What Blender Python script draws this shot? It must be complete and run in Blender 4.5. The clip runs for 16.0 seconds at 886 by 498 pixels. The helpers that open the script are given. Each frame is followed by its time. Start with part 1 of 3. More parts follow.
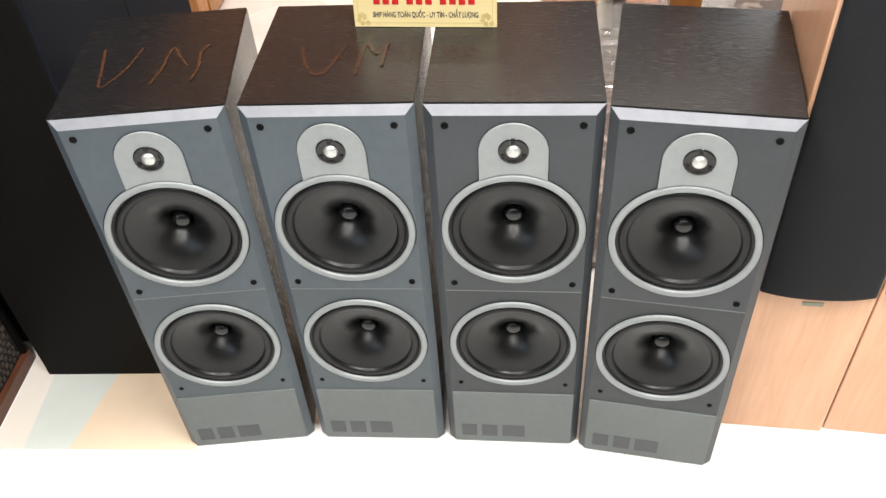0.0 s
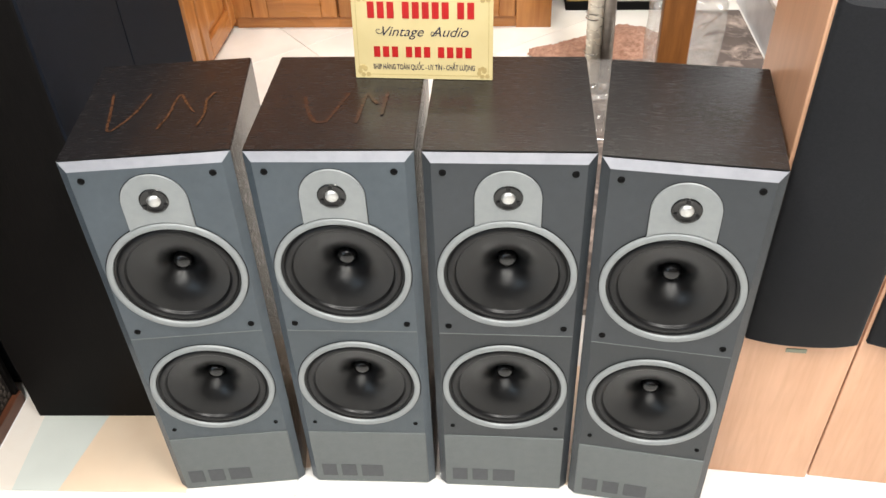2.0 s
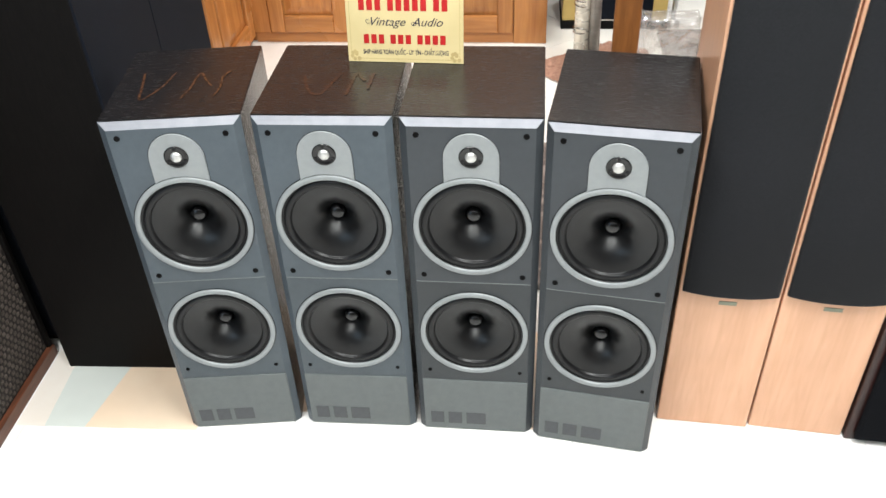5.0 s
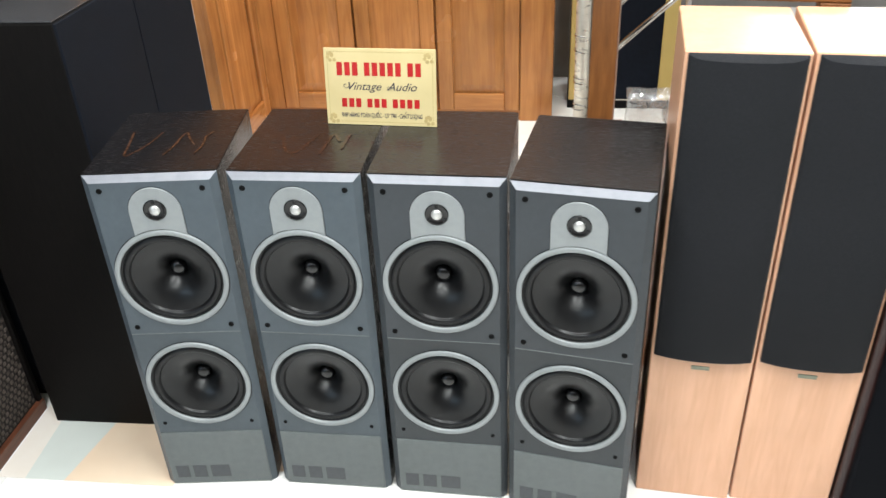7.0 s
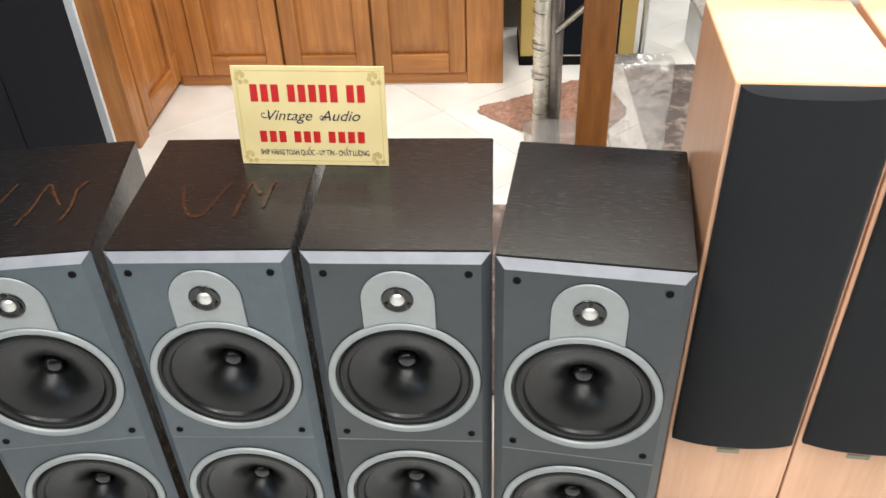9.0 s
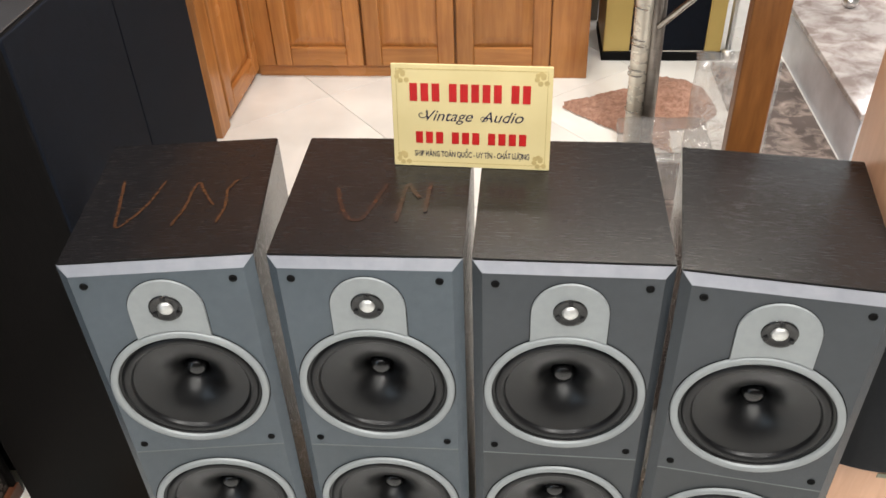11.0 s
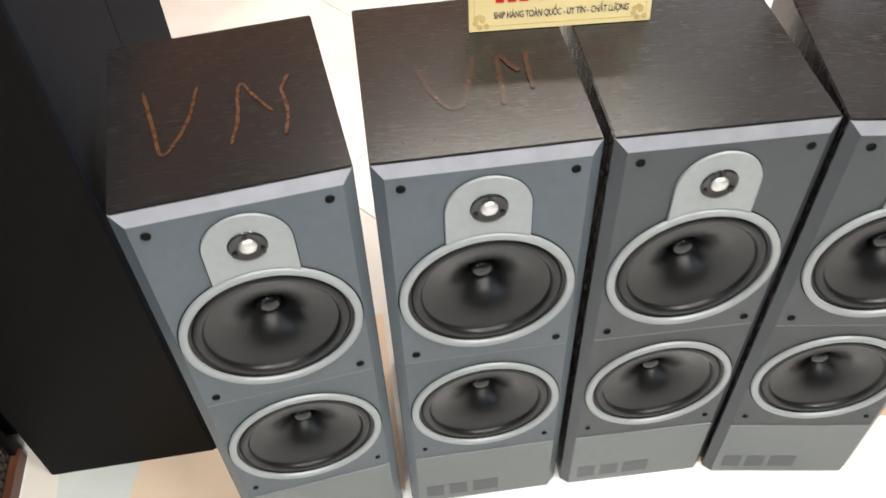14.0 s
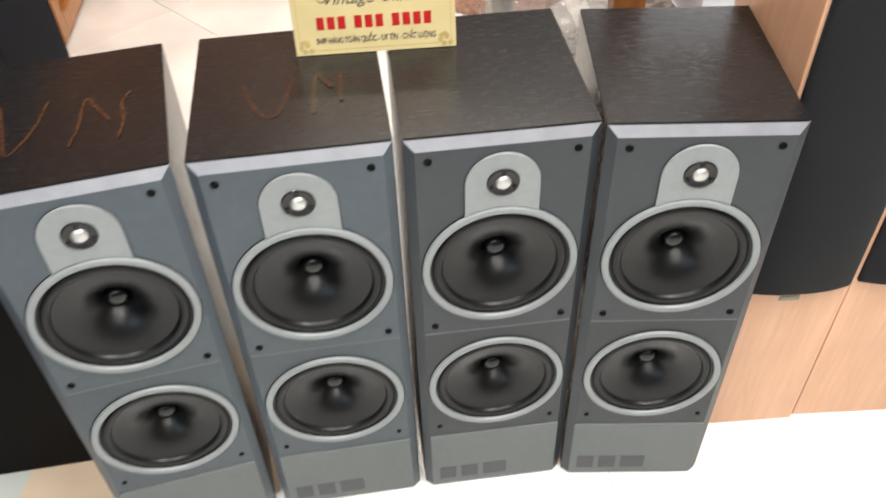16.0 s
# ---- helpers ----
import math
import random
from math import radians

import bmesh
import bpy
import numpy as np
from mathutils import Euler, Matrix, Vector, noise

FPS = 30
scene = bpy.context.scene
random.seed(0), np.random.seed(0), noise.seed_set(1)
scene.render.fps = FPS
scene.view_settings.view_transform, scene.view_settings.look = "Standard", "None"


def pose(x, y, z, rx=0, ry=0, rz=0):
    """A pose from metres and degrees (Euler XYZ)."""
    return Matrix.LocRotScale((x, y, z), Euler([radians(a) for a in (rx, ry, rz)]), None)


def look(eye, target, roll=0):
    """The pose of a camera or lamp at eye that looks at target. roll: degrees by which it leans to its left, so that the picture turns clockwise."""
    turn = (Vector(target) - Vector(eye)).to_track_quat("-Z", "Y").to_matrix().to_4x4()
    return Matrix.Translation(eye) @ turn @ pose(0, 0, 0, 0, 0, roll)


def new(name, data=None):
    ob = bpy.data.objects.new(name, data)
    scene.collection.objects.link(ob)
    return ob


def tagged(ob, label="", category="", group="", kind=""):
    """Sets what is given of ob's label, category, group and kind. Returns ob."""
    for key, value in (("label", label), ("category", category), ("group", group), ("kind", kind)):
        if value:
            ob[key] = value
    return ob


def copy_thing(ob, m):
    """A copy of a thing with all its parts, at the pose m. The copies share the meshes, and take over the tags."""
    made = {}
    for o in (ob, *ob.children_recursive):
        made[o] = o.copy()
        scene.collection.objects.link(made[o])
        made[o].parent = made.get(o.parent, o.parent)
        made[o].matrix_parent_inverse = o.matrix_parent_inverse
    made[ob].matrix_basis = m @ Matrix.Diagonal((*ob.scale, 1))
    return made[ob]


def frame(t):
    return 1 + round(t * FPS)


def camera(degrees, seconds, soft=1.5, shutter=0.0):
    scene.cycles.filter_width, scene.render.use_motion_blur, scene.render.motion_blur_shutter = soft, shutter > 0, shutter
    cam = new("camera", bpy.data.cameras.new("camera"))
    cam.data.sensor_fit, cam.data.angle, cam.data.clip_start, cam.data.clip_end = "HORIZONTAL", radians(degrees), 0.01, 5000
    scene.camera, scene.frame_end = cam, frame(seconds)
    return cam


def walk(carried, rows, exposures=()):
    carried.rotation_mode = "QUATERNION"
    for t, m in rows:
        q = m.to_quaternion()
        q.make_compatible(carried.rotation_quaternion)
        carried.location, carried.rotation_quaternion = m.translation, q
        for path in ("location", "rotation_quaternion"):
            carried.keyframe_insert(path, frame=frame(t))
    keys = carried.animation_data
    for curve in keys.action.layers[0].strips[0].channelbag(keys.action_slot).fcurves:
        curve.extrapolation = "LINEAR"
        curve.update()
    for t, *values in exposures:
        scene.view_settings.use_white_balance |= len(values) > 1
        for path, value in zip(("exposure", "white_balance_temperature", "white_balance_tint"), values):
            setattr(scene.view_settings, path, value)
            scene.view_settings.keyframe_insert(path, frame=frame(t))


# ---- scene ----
cam = camera(55.9, 16.0, soft=1.5, shutter=0.45)
METRES, EYE, TILT, LEAN, TURN = 2.3, 1.3465, 0.0, 0.0, 6.9
ROWS = [
    (0.0, 0.0, 0.0, 0.0, -2.96, -42.99, 3.18),
    (0.5, -0.0009, -0.0023, 0.0012, -2.82, -42.88, 2.97),
    (1.0, -0.005, -0.006, 0.0063, -2.42, -41.49, 2.38),
    (1.5, -0.0051, -0.0072, 0.0069, -2.97, -40.0, 2.07),
    (2.0, -0.008, -0.0136, 0.007, -3.35, -39.54, 1.94),
    (2.5, -0.0085, -0.0182, 0.006, -4.2, -39.66, 1.9),
    (3.0, -0.006, -0.0175, 0.0059, -4.95, -39.84, 1.8),
    (3.5, -0.0021, -0.0191, 0.008, -4.43, -39.76, 2.09),
    (6.0, 0.0767, -0.2151, 0.0119, 1.17, -30.25, 1.57),
    (6.5, 0.0853, -0.2032, 0.0108, 1.25, -29.98, 2.21),
    (7.0, 0.0685, -0.1464, 0.0086, 0.72, -31.47, 2.31),
    (7.5, 0.0468, -0.0835, 0.0026, -0.69, -33.35, 2.71),
    (8.0, 0.0575, -0.0373, -0.0026, -2.58, -35.51, 2.86),
    (10.5, -0.0109, 0.0625, 0.0074, -3.52, -37.05, 1.71),
    (11.0, -0.023, 0.0671, 0.0046, -2.02, -37.56, 1.97),
    (11.5, -0.0259, 0.0822, -0.0014, -1.25, -39.72, 2.07),
    (12.0, -0.0386, 0.1439, -0.0093, 2.9, -42.64, 2.01),
    (12.5, -0.0563, 0.1801, -0.0153, 4.87, -44.7, 2.77),
    (13.0, -0.1059, 0.1868, -0.0127, -2.52, -46.14, 2.69),
    (13.5, -0.138, 0.1677, -0.0166, -10.27, -47.21, 2.02),
    (14.0, -0.1389, 0.149, -0.0174, -14.01, -48.45, 1.7),
    (14.5, -0.1236, 0.0947, -0.0095, -13.67, -46.94, 0.68),
    (15.0, -0.1122, 0.0397, -0.0081, -12.63, -44.52, 0.52),
    (15.5, -0.097, 0.0269, -0.0085, -12.76, -43.4, 1.07),
    (16.0, -0.0662, 0.0665, -0.0095, -14.73, -43.9, 1.38),
]
K = 2.3 / 2.2
EXTRA = {
    3.7: ((0.000, -0.052, 1.521), (-0.125, 1.486, 0.248), -3.3),
    5.8: ((0.194, -0.428, 1.553), (-0.051, 1.254, 0.499), -1.5),
    8.2: ((0.148, -0.002, 1.499), (0.001, 1.603, 0.316), -3.0),
    10.3: ((-0.026, 0.133, 1.518), (-0.126, 1.725, 0.311), -2.2),
}


def shifted(p):
    return (p[0] * K, p[1] * K, (p[2] - 0.212) * K)


path = [(t, pose(0, 0, EYE, TILT, LEAN, TURN) @ pose(METRES * x, METRES * y, METRES * z, 90 + pitch, roll, yaw)) for t, x, y, z, yaw, pitch, roll in ROWS]
path += [(t, look(shifted(e), shifted(g), r)) for t, (e, g, r) in EXTRA.items()]
walk(cam, sorted(path, key=lambda row: row[0]), exposures=[
    (0.0, -0.14, 6500, 10), (2.0, -0.23, 6500, 10), (3.5, -0.24, 6450, 10), (6.0, -0.16, 6050, 6), (7.0, -0.26, 6050, 6), (8.0, -0.35, 6200, 6), (10.3, -0.46, 6400, 10),
    (11.0, -0.50, 6450, 10), (11.5, -0.34, 6320, 9), (12.5, -0.18, 6450, 12), (13.5, -0.22, 6450, 10), (14.5, -0.28, 6500, 10), (16.0, -0.35, 6500, 10)])

# ---- light ----
world = bpy.data.worlds.new("world")
scene.world = world
world.use_nodes = True
world.node_tree.nodes["Background"].inputs[0].default_value = (0.75, 0.85, 1.0, 1)
world.node_tree.nodes["Background"].inputs[1].default_value = 0.15


def lamp(name, at, target, sx, sy, watts, colour):
    d = bpy.data.lights.new(name, "AREA")
    d.shape, d.size, d.size_y, d.energy, d.color = "RECTANGLE", sx, sy, watts, colour
    o = new(name, d)
    o.matrix_world = look(at, target)
    return o


lamp("ceiling_lamp", (-0.78, -0.1, 2.72), (-0.78, -0.099, 0), 0.10, 1.2, 56, (1.0, 0.97, 0.92))
lamp("ceiling_lamp", (0.62, 0.35, 2.72), (0.62, 0.351, 0), 0.10, 1.3, 104, (1.0, 0.97, 0.92))
# front strip is added fill, not a known lamp
lamp("ceiling_lamp", (-0.1, -1.3, 2.72), (-0.1, -1.299, 0), 1.2, 0.12, 34, (1.0, 0.97, 0.93))
lamp("ceiling_lamp", (0.22, 2.70, 2.72), (0.22, 2.701, 0), 1.2, 0.16, 58, (1.0, 0.92, 0.82))
# bright opening at the back right, out of view
lamp("window_light", (1.95, 4.5, 1.55), (1.1, 1.5, 0.6), 1.3, 1.3, 56, (1.0, 0.98, 0.97))
# added cool fill from behind the camera, no known window there
lamp("window_light", (-2.2, -2.9, 1.5), (-0.4, 1.0, 0.3), 2.6, 2.2, 60, (0.66, 0.84, 1.0))


# ---- materials ----
def material(name, base, rough=0.5, metal=0.0, second=None, scale=20.0, stretch=(1, 1, 1), bump=0.0, bump_scale=200.0, coat=0.0, spread=(0.35, 0.65), vary=0.0, bump_stretch=None, spec=0.5, fleck=0.0, sheen=0.0, patch=0.10, wear=0.07, distort=0.0, dust=0.0):
    m = bpy.data.materials.new(name)
    m.use_nodes = True
    nt = m.node_tree
    b = nt.nodes["Principled BSDF"]
    b.inputs["Roughness"].default_value = rough
    b.inputs["Metallic"].default_value = metal
    b.inputs["Coat Weight"].default_value = coat
    b.inputs["Coat Roughness"].default_value = 0.15
    b.inputs["Specular IOR Level"].default_value = spec
    b.inputs["Sheen Weight"].default_value, b.inputs["Sheen Roughness"].default_value = sheen, 0.35
    tc = nt.nodes.new("ShaderNodeTexCoord")
    second = second or tuple(c * 0.82 for c in base)

    def mapped(st):
        mp = nt.nodes.new("ShaderNodeMapping")
        mp.inputs["Scale"].default_value = st
        nt.links.new(tc.outputs["Object"], mp.inputs["Vector"])
        return mp.outputs["Vector"]

    n = nt.nodes.new("ShaderNodeTexNoise")
    n.inputs["Scale"].default_value, n.inputs["Detail"].default_value, n.inputs["Roughness"].default_value = scale, 6, 0.6
    n.inputs["Distortion"].default_value = distort
    nt.links.new(mapped(stretch), n.inputs["Vector"])
    ramp = nt.nodes.new("ShaderNodeValToRGB")
    ramp.color_ramp.elements[0].position, ramp.color_ramp.elements[1].position = spread
    ramp.color_ramp.elements[0].color, ramp.color_ramp.elements[1].color = (*second, 1), (*base, 1)
    nt.links.new(n.outputs["Fac"], ramp.inputs["Fac"])
    out = ramp.outputs["Color"]
    # broad, faint unevenness
    n2 = nt.nodes.new("ShaderNodeTexNoise")
    n2.inputs["Scale"].default_value, n2.inputs["Detail"].default_value = 3.5, 3
    nt.links.new(tc.outputs["Object"], n2.inputs["Vector"])
    r2 = nt.nodes.new("ShaderNodeMapRange")
    r2.inputs["From Min"].default_value, r2.inputs["From Max"].default_value = 0.3, 0.7
    r2.inputs["To Min"].default_value, r2.inputs["To Max"].default_value = 1 - 1.2 * patch, 1 + 0.8 * patch
    nt.links.new(n2.outputs["Fac"], r2.inputs["Value"])
    val = r2.outputs["Result"]
    if vary:
        oi = nt.nodes.new("ShaderNodeObjectInfo")
        r3 = nt.nodes.new("ShaderNodeMapRange")
        r3.inputs["To Min"].default_value, r3.inputs["To Max"].default_value = 1 - vary, 1 + vary
        nt.links.new(oi.outputs["Random"], r3.inputs["Value"])
        mu = nt.nodes.new("ShaderNodeMath")
        mu.operation = "MULTIPLY"
        nt.links.new(val, mu.inputs[0])
        nt.links.new(r3.outputs["Result"], mu.inputs[1])
        val = mu.outputs[0]
    if fleck:
        vo = nt.nodes.new("ShaderNodeTexNoise")
        vo.inputs["Scale"].default_value, vo.inputs["Detail"].default_value = 55, 5
        nt.links.new(mapped((0.35, 1, 1)), vo.inputs["Vector"])
        fr = nt.nodes.new("ShaderNodeMapRange")
        fr.inputs["From Min"].default_value, fr.inputs["From Max"].default_value = 0.66, 0.74
        fr.inputs["To Max"].default_value = fleck
        nt.links.new(vo.outputs["Fac"], fr.inputs["Value"])
        mx = nt.nodes.new("ShaderNodeMix")
        mx.data_type = "RGBA"
        nt.links.new(fr.outputs["Result"], mx.inputs["Factor"])
        nt.links.new(out, mx.inputs["A"])
        mx.inputs["B"].default_value = (0.25, 0.22, 0.20, 1)
        out = mx.outputs["Result"]
    if dust:
        # sparse pale specks
        vd = nt.nodes.new("ShaderNodeTexVoronoi")
        vd.inputs["Scale"].default_value = 42
        nt.links.new(tc.outputs["Object"], vd.inputs["Vector"])
        dr = nt.nodes.new("ShaderNodeMapRange")
        dr.inputs["From Min"].default_value, dr.inputs["From Max"].default_value = 0.020, 0.034
        dr.inputs["To Min"].default_value, dr.inputs["To Max"].default_value = dust, 0.0
        nt.links.new(vd.outputs["Distance"], dr.inputs["Value"])
        dm = nt.nodes.new("ShaderNodeMix")
        dm.data_type = "RGBA"
        nt.links.new(dr.outputs["Result"], dm.inputs["Factor"])
        nt.links.new(out, dm.inputs["A"])
        dm.inputs["B"].default_value = (0.45, 0.43, 0.40, 1)
        out = dm.outputs["Result"]
    hsv = nt.nodes.new("ShaderNodeHueSaturation")
    nt.links.new(out, hsv.inputs["Color"])
    nt.links.new(val, hsv.inputs["Value"])
    nt.links.new(hsv.outputs["Color"], b.inputs["Base Color"])
    rr = nt.nodes.new("ShaderNodeMapRange")
    rr.inputs["To Min"].default_value, rr.inputs["To Max"].default_value = max(rough - wear, 0.02), min(rough + wear, 1)
    nt.links.new((n2 if patch > 0.12 else n).outputs["Fac"], rr.inputs["Value"])
    nt.links.new(rr.outputs["Result"], b.inputs["Roughness"])
    if bump:
        n3 = nt.nodes.new("ShaderNodeTexNoise")
        n3.inputs["Scale"].default_value, n3.inputs["Detail"].default_value = bump_scale, 3
        nt.links.new(mapped(bump_stretch or stretch), n3.inputs["Vector"])
        bp = nt.nodes.new("ShaderNodeBump")
        bp.inputs["Strength"].default_value, bp.inputs["Distance"].default_value = bump, 0.002
        nt.links.new(n3.outputs["Fac"], bp.inputs["Height"])
        nt.links.new(bp.outputs["Normal"], b.inputs["Normal"])
    return m


VINYL = material("dark_wood_vinyl", (0.0120, 0.0110, 0.0118), 0.26, second=(0.0066, 0.0061, 0.0067), scale=26, stretch=(2.0, 15, 2.0), bump=0.022, bump_scale=36, spread=(0.28, 0.74), fleck=0.06, spec=0.42, patch=0.12, wear=0.07, distort=0.15, dust=0.4)
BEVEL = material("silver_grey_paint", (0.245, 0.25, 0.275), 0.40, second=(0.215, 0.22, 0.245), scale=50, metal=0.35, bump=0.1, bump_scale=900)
BAFFLE = material("slate_grey_paint", (0.072, 0.091, 0.108), 0.38, second=(0.063, 0.080, 0.096), scale=60, bump=0.2, bump_scale=900, metal=0.1, patch=0.17)
# slate of the upper board, darkened for the weaker sheen lower down
LOWER = material("slate_paint_dimmer_sheen", (0.063, 0.079, 0.092), 0.42, second=(0.055, 0.070, 0.082), scale=60, bump=0.2, bump_scale=900, metal=0.05, patch=0.17)
UPPER_GREY = material("charcoal_slate_paint", (0.040, 0.047, 0.054), 0.40, second=(0.035, 0.041, 0.048), scale=60, bump=0.2, bump_scale=900, metal=0.1, patch=0.17)
# charcoal front likewise darkened where the lower board shows less sheen
LOWER_GREY = material("charcoal_paint_dimmer_sheen", (0.028, 0.033, 0.037), 0.45, second=(0.024, 0.029, 0.033), scale=60, bump=0.2, bump_scale=900, patch=0.17)
PLINTH = material("grey_plinth_paint", (0.122, 0.136, 0.135), 0.42, second=(0.106, 0.120, 0.118), scale=50, bump=0.2, bump_scale=700)
LOGO = material("dark_grey_print", (0.065, 0.070, 0.075), 0.5, scale=90)
SILVER = material("silver_grey_plastic", (0.290, 0.308, 0.312), 0.48, second=(0.265, 0.283, 0.288), scale=80, metal=0.2, bump=0.08, bump_scale=900)
RUBBER = material("black_rubber", (0.0065, 0.0065, 0.0072), 0.36, scale=80, spec=0.30)
CONE = material("black_polypropylene", (0.0046, 0.0048, 0.0054), 0.33, second=(0.0034, 0.0034, 0.0038), scale=40, bump=0.03, bump_scale=300, spec=0.40)
GLOSSBLACK = material("gloss_black_plastic", (0.006, 0.006, 0.0065), 0.16, scale=80, spec=0.5, wear=0.03)
DARK = material("matt_black_plastic", (0.004, 0.004, 0.004), 0.8, scale=60, spec=0.15)
TWEETER = material("dark_aluminium_dome", (0.74, 0.74, 0.72), 0.52, metal=1.0, scale=200)
DOME = material("aluminium_dome", (0.80, 0.80, 0.79), 0.34, metal=1.0, scale=200)
FADED = material("faded_orange_marker", (0.042, 0.0155, 0.0078), 0.26, second=(0.026, 0.0120, 0.0085), scale=60, spread=(0.34, 0.70))
CHALK = material("orange_marker", (0.058, 0.0230, 0.0095), 0.28, second=(0.048, 0.0195, 0.0092), scale=110, spread=(0.30, 0.62))
BLACKBOX = material("black_ash_vinyl", (0.0060, 0.0051, 0.0047), 0.6, second=(0.0032, 0.0027, 0.0026), scale=20, stretch=(8, 8, 1), bump=0.15, bump_scale=60, spec=0.10)
GLOSSTOP = material("glossy_dark_laminate", (0.045, 0.045, 0.048), 0.22, second=(0.035, 0.035, 0.038), scale=30, bump=0.05, bump_scale=200)
BLUECLOTH = material("black_blue_cloth", (0.0052, 0.0074, 0.0130), 0.8, second=(0.0038, 0.0054, 0.0095), scale=60, bump=0.4, bump_scale=1200, spec=0.14, patch=0.2)
DARKCLOTH = material("black_grille_cloth", (0.0030, 0.0036, 0.0054), 0.85, second=(0.0022, 0.0027, 0.0042), scale=300, bump=0.4, bump_scale=1200, spec=0.10)
BEECH = material("beech_veneer", (0.76, 0.44, 0.275), 0.31, second=(0.68, 0.375, 0.222), scale=7, stretch=(9, 9, 0.8), bump=0.05, bump_scale=40, coat=0.12, distort=0.6)
CHARCOAL = material("charcoal_grille_cloth", (0.0160, 0.0170, 0.0198), 0.85, second=(0.0120, 0.0128, 0.0150), scale=260, bump=0.5, bump_scale=1500, spec=0.22, sheen=0.06, patch=0.16)
TEAK = material("varnished_teak", (0.51, 0.222, 0.064), 0.26, second=(0.315, 0.118, 0.032), scale=5, stretch=(9, 9, 0.6), bump=0.10, bump_scale=26, spread=(0.25, 0.70), vary=0.13, patch=0.2, distort=0.6)
TEAK_FLAT = material("varnished_teak_rail", (0.50, 0.215, 0.062), 0.26, second=(0.31, 0.115, 0.031), scale=5, stretch=(0.6, 9, 9), bump=0.10, bump_scale=26, spread=(0.25, 0.70), vary=0.11, patch=0.2, distort=0.6)
MAHOGANY = material("dark_red_mahogany", (0.034, 0.010, 0.008), 0.35, second=(0.018, 0.006, 0.005), scale=12, stretch=(8, 8, 1), bump=0.1, bump_scale=40)
BROWNWOOD = material("reddish_brown_wood", (0.13, 0.046, 0.022), 0.4, second=(0.07, 0.024, 0.012), scale=12, stretch=(8, 1, 8), bump=0.1, bump_scale=40)
OAKFLAT = material("mid_brown_varnished_rail", (0.26, 0.112, 0.034), 0.42, second=(0.14, 0.052, 0.014), scale=5, stretch=(0.8, 9, 9), bump=0.12, bump_scale=30, spread=(0.25, 0.7))
OAK = material("mid_brown_varnished_wood", (0.24, 0.096, 0.026), 0.40, second=(0.115, 0.040, 0.010), scale=9, stretch=(9, 9, 1.1), bump=0.2, bump_scale=30, spread=(0.25, 0.75), patch=0.2)
TILE = material("white_glazed_tile", (0.86, 0.85, 0.82), 0.12, second=(0.82, 0.81, 0.78), scale=4, vary=0.02)
CREAM = material("cream_laminate", (0.81, 0.655, 0.495), 0.3, second=(0.79, 0.615, 0.45), scale=5, vary=0.03)
PALEBOARD = material("pinkish_white_laminate", (0.83, 0.79, 0.73), 0.3, second=(0.78, 0.71, 0.63), scale=5)
GREENBOARD = material("grey_green_laminate", (0.665, 0.70, 0.66), 0.3, second=(0.64, 0.675, 0.635), scale=5)
GROUT = material("pale_grout", (0.78, 0.75, 0.70), 0.85, scale=60, bump=0.3)
WALLPAINT = material("white_wall_paint", (0.80, 0.80, 0.79), 0.8, second=(0.77, 0.77, 0.76), scale=6, bump=0.1, bump_scale=120)
WALLGREY = material("grey_beige_wall_paint", (0.22, 0.21, 0.20), 0.8, second=(0.18, 0.17, 0.16), scale=6, bump=0.1, bump_scale=120)
CARD = material("pale_gold_card", (0.65, 0.54, 0.28), 0.35, second=(0.61, 0.50, 0.25), scale=12, metal=0.0)
CARD_EDGE = material("gold_print", (0.50, 0.38, 0.16), 0.45, scale=60)
RED = material("red_print", (0.48, 0.012, 0.012), 0.4, scale=60)
INK = material("navy_ink", (0.020, 0.020, 0.050), 0.45, scale=60)
GOLD = material("champagne_gold_panel", (0.52, 0.385, 0.125), 0.4, metal=0.1, second=(0.49, 0.36, 0.115), scale=8)
# steel with its cream reflection put into the base colour
CREAM_GLEAM = material("steel_with_cream_reflection", (0.74, 0.70, 0.61), 0.28, metal=0.5, second=(0.62, 0.58, 0.49), scale=14, stretch=(1, 1, 2), bump=0.3, bump_scale=22)
GUNMETAL = material("dull_grey_steel", (0.30, 0.275, 0.25), 0.30, metal=0.8, second=(0.20, 0.18, 0.165), scale=9, stretch=(1, 1, 3), bump=0.2, bump_scale=25)
STEEL = material("stainless_steel", (0.60, 0.58, 0.54), 0.22, metal=1.0, second=(0.42, 0.40, 0.37), scale=9, stretch=(1, 1, 3), bump=0.2, bump_scale=25)
RUG = material("pinkish_brown_pile", (0.46, 0.27, 0.20), 0.95, second=(0.27, 0.145, 0.10), scale=60, bump=1.0, bump_scale=180)
MARBLE = material("veined_marble", (0.58, 0.54, 0.53), 0.10, second=(0.33, 0.27, 0.255), scale=14, spread=(0.36, 0.60), patch=0.2, distort=0.5)
DARKMARBLE = material("dark_veined_marble", (0.46, 0.38, 0.34), 0.07, second=(0.135, 0.112, 0.104), scale=15, spread=(0.46, 0.72), patch=0.3, distort=0.7)
WHITEPANEL = material("white_panel", (0.70, 0.74, 0.79), 0.4, scale=10)
BENCHSIDE = material("pale_blue_grey_panel", (0.72, 0.74, 0.80), 0.35, scale=10)
BADGE = material("green_grey_badge", (0.26, 0.27, 0.20), 0.35, metal=0.5, scale=90)


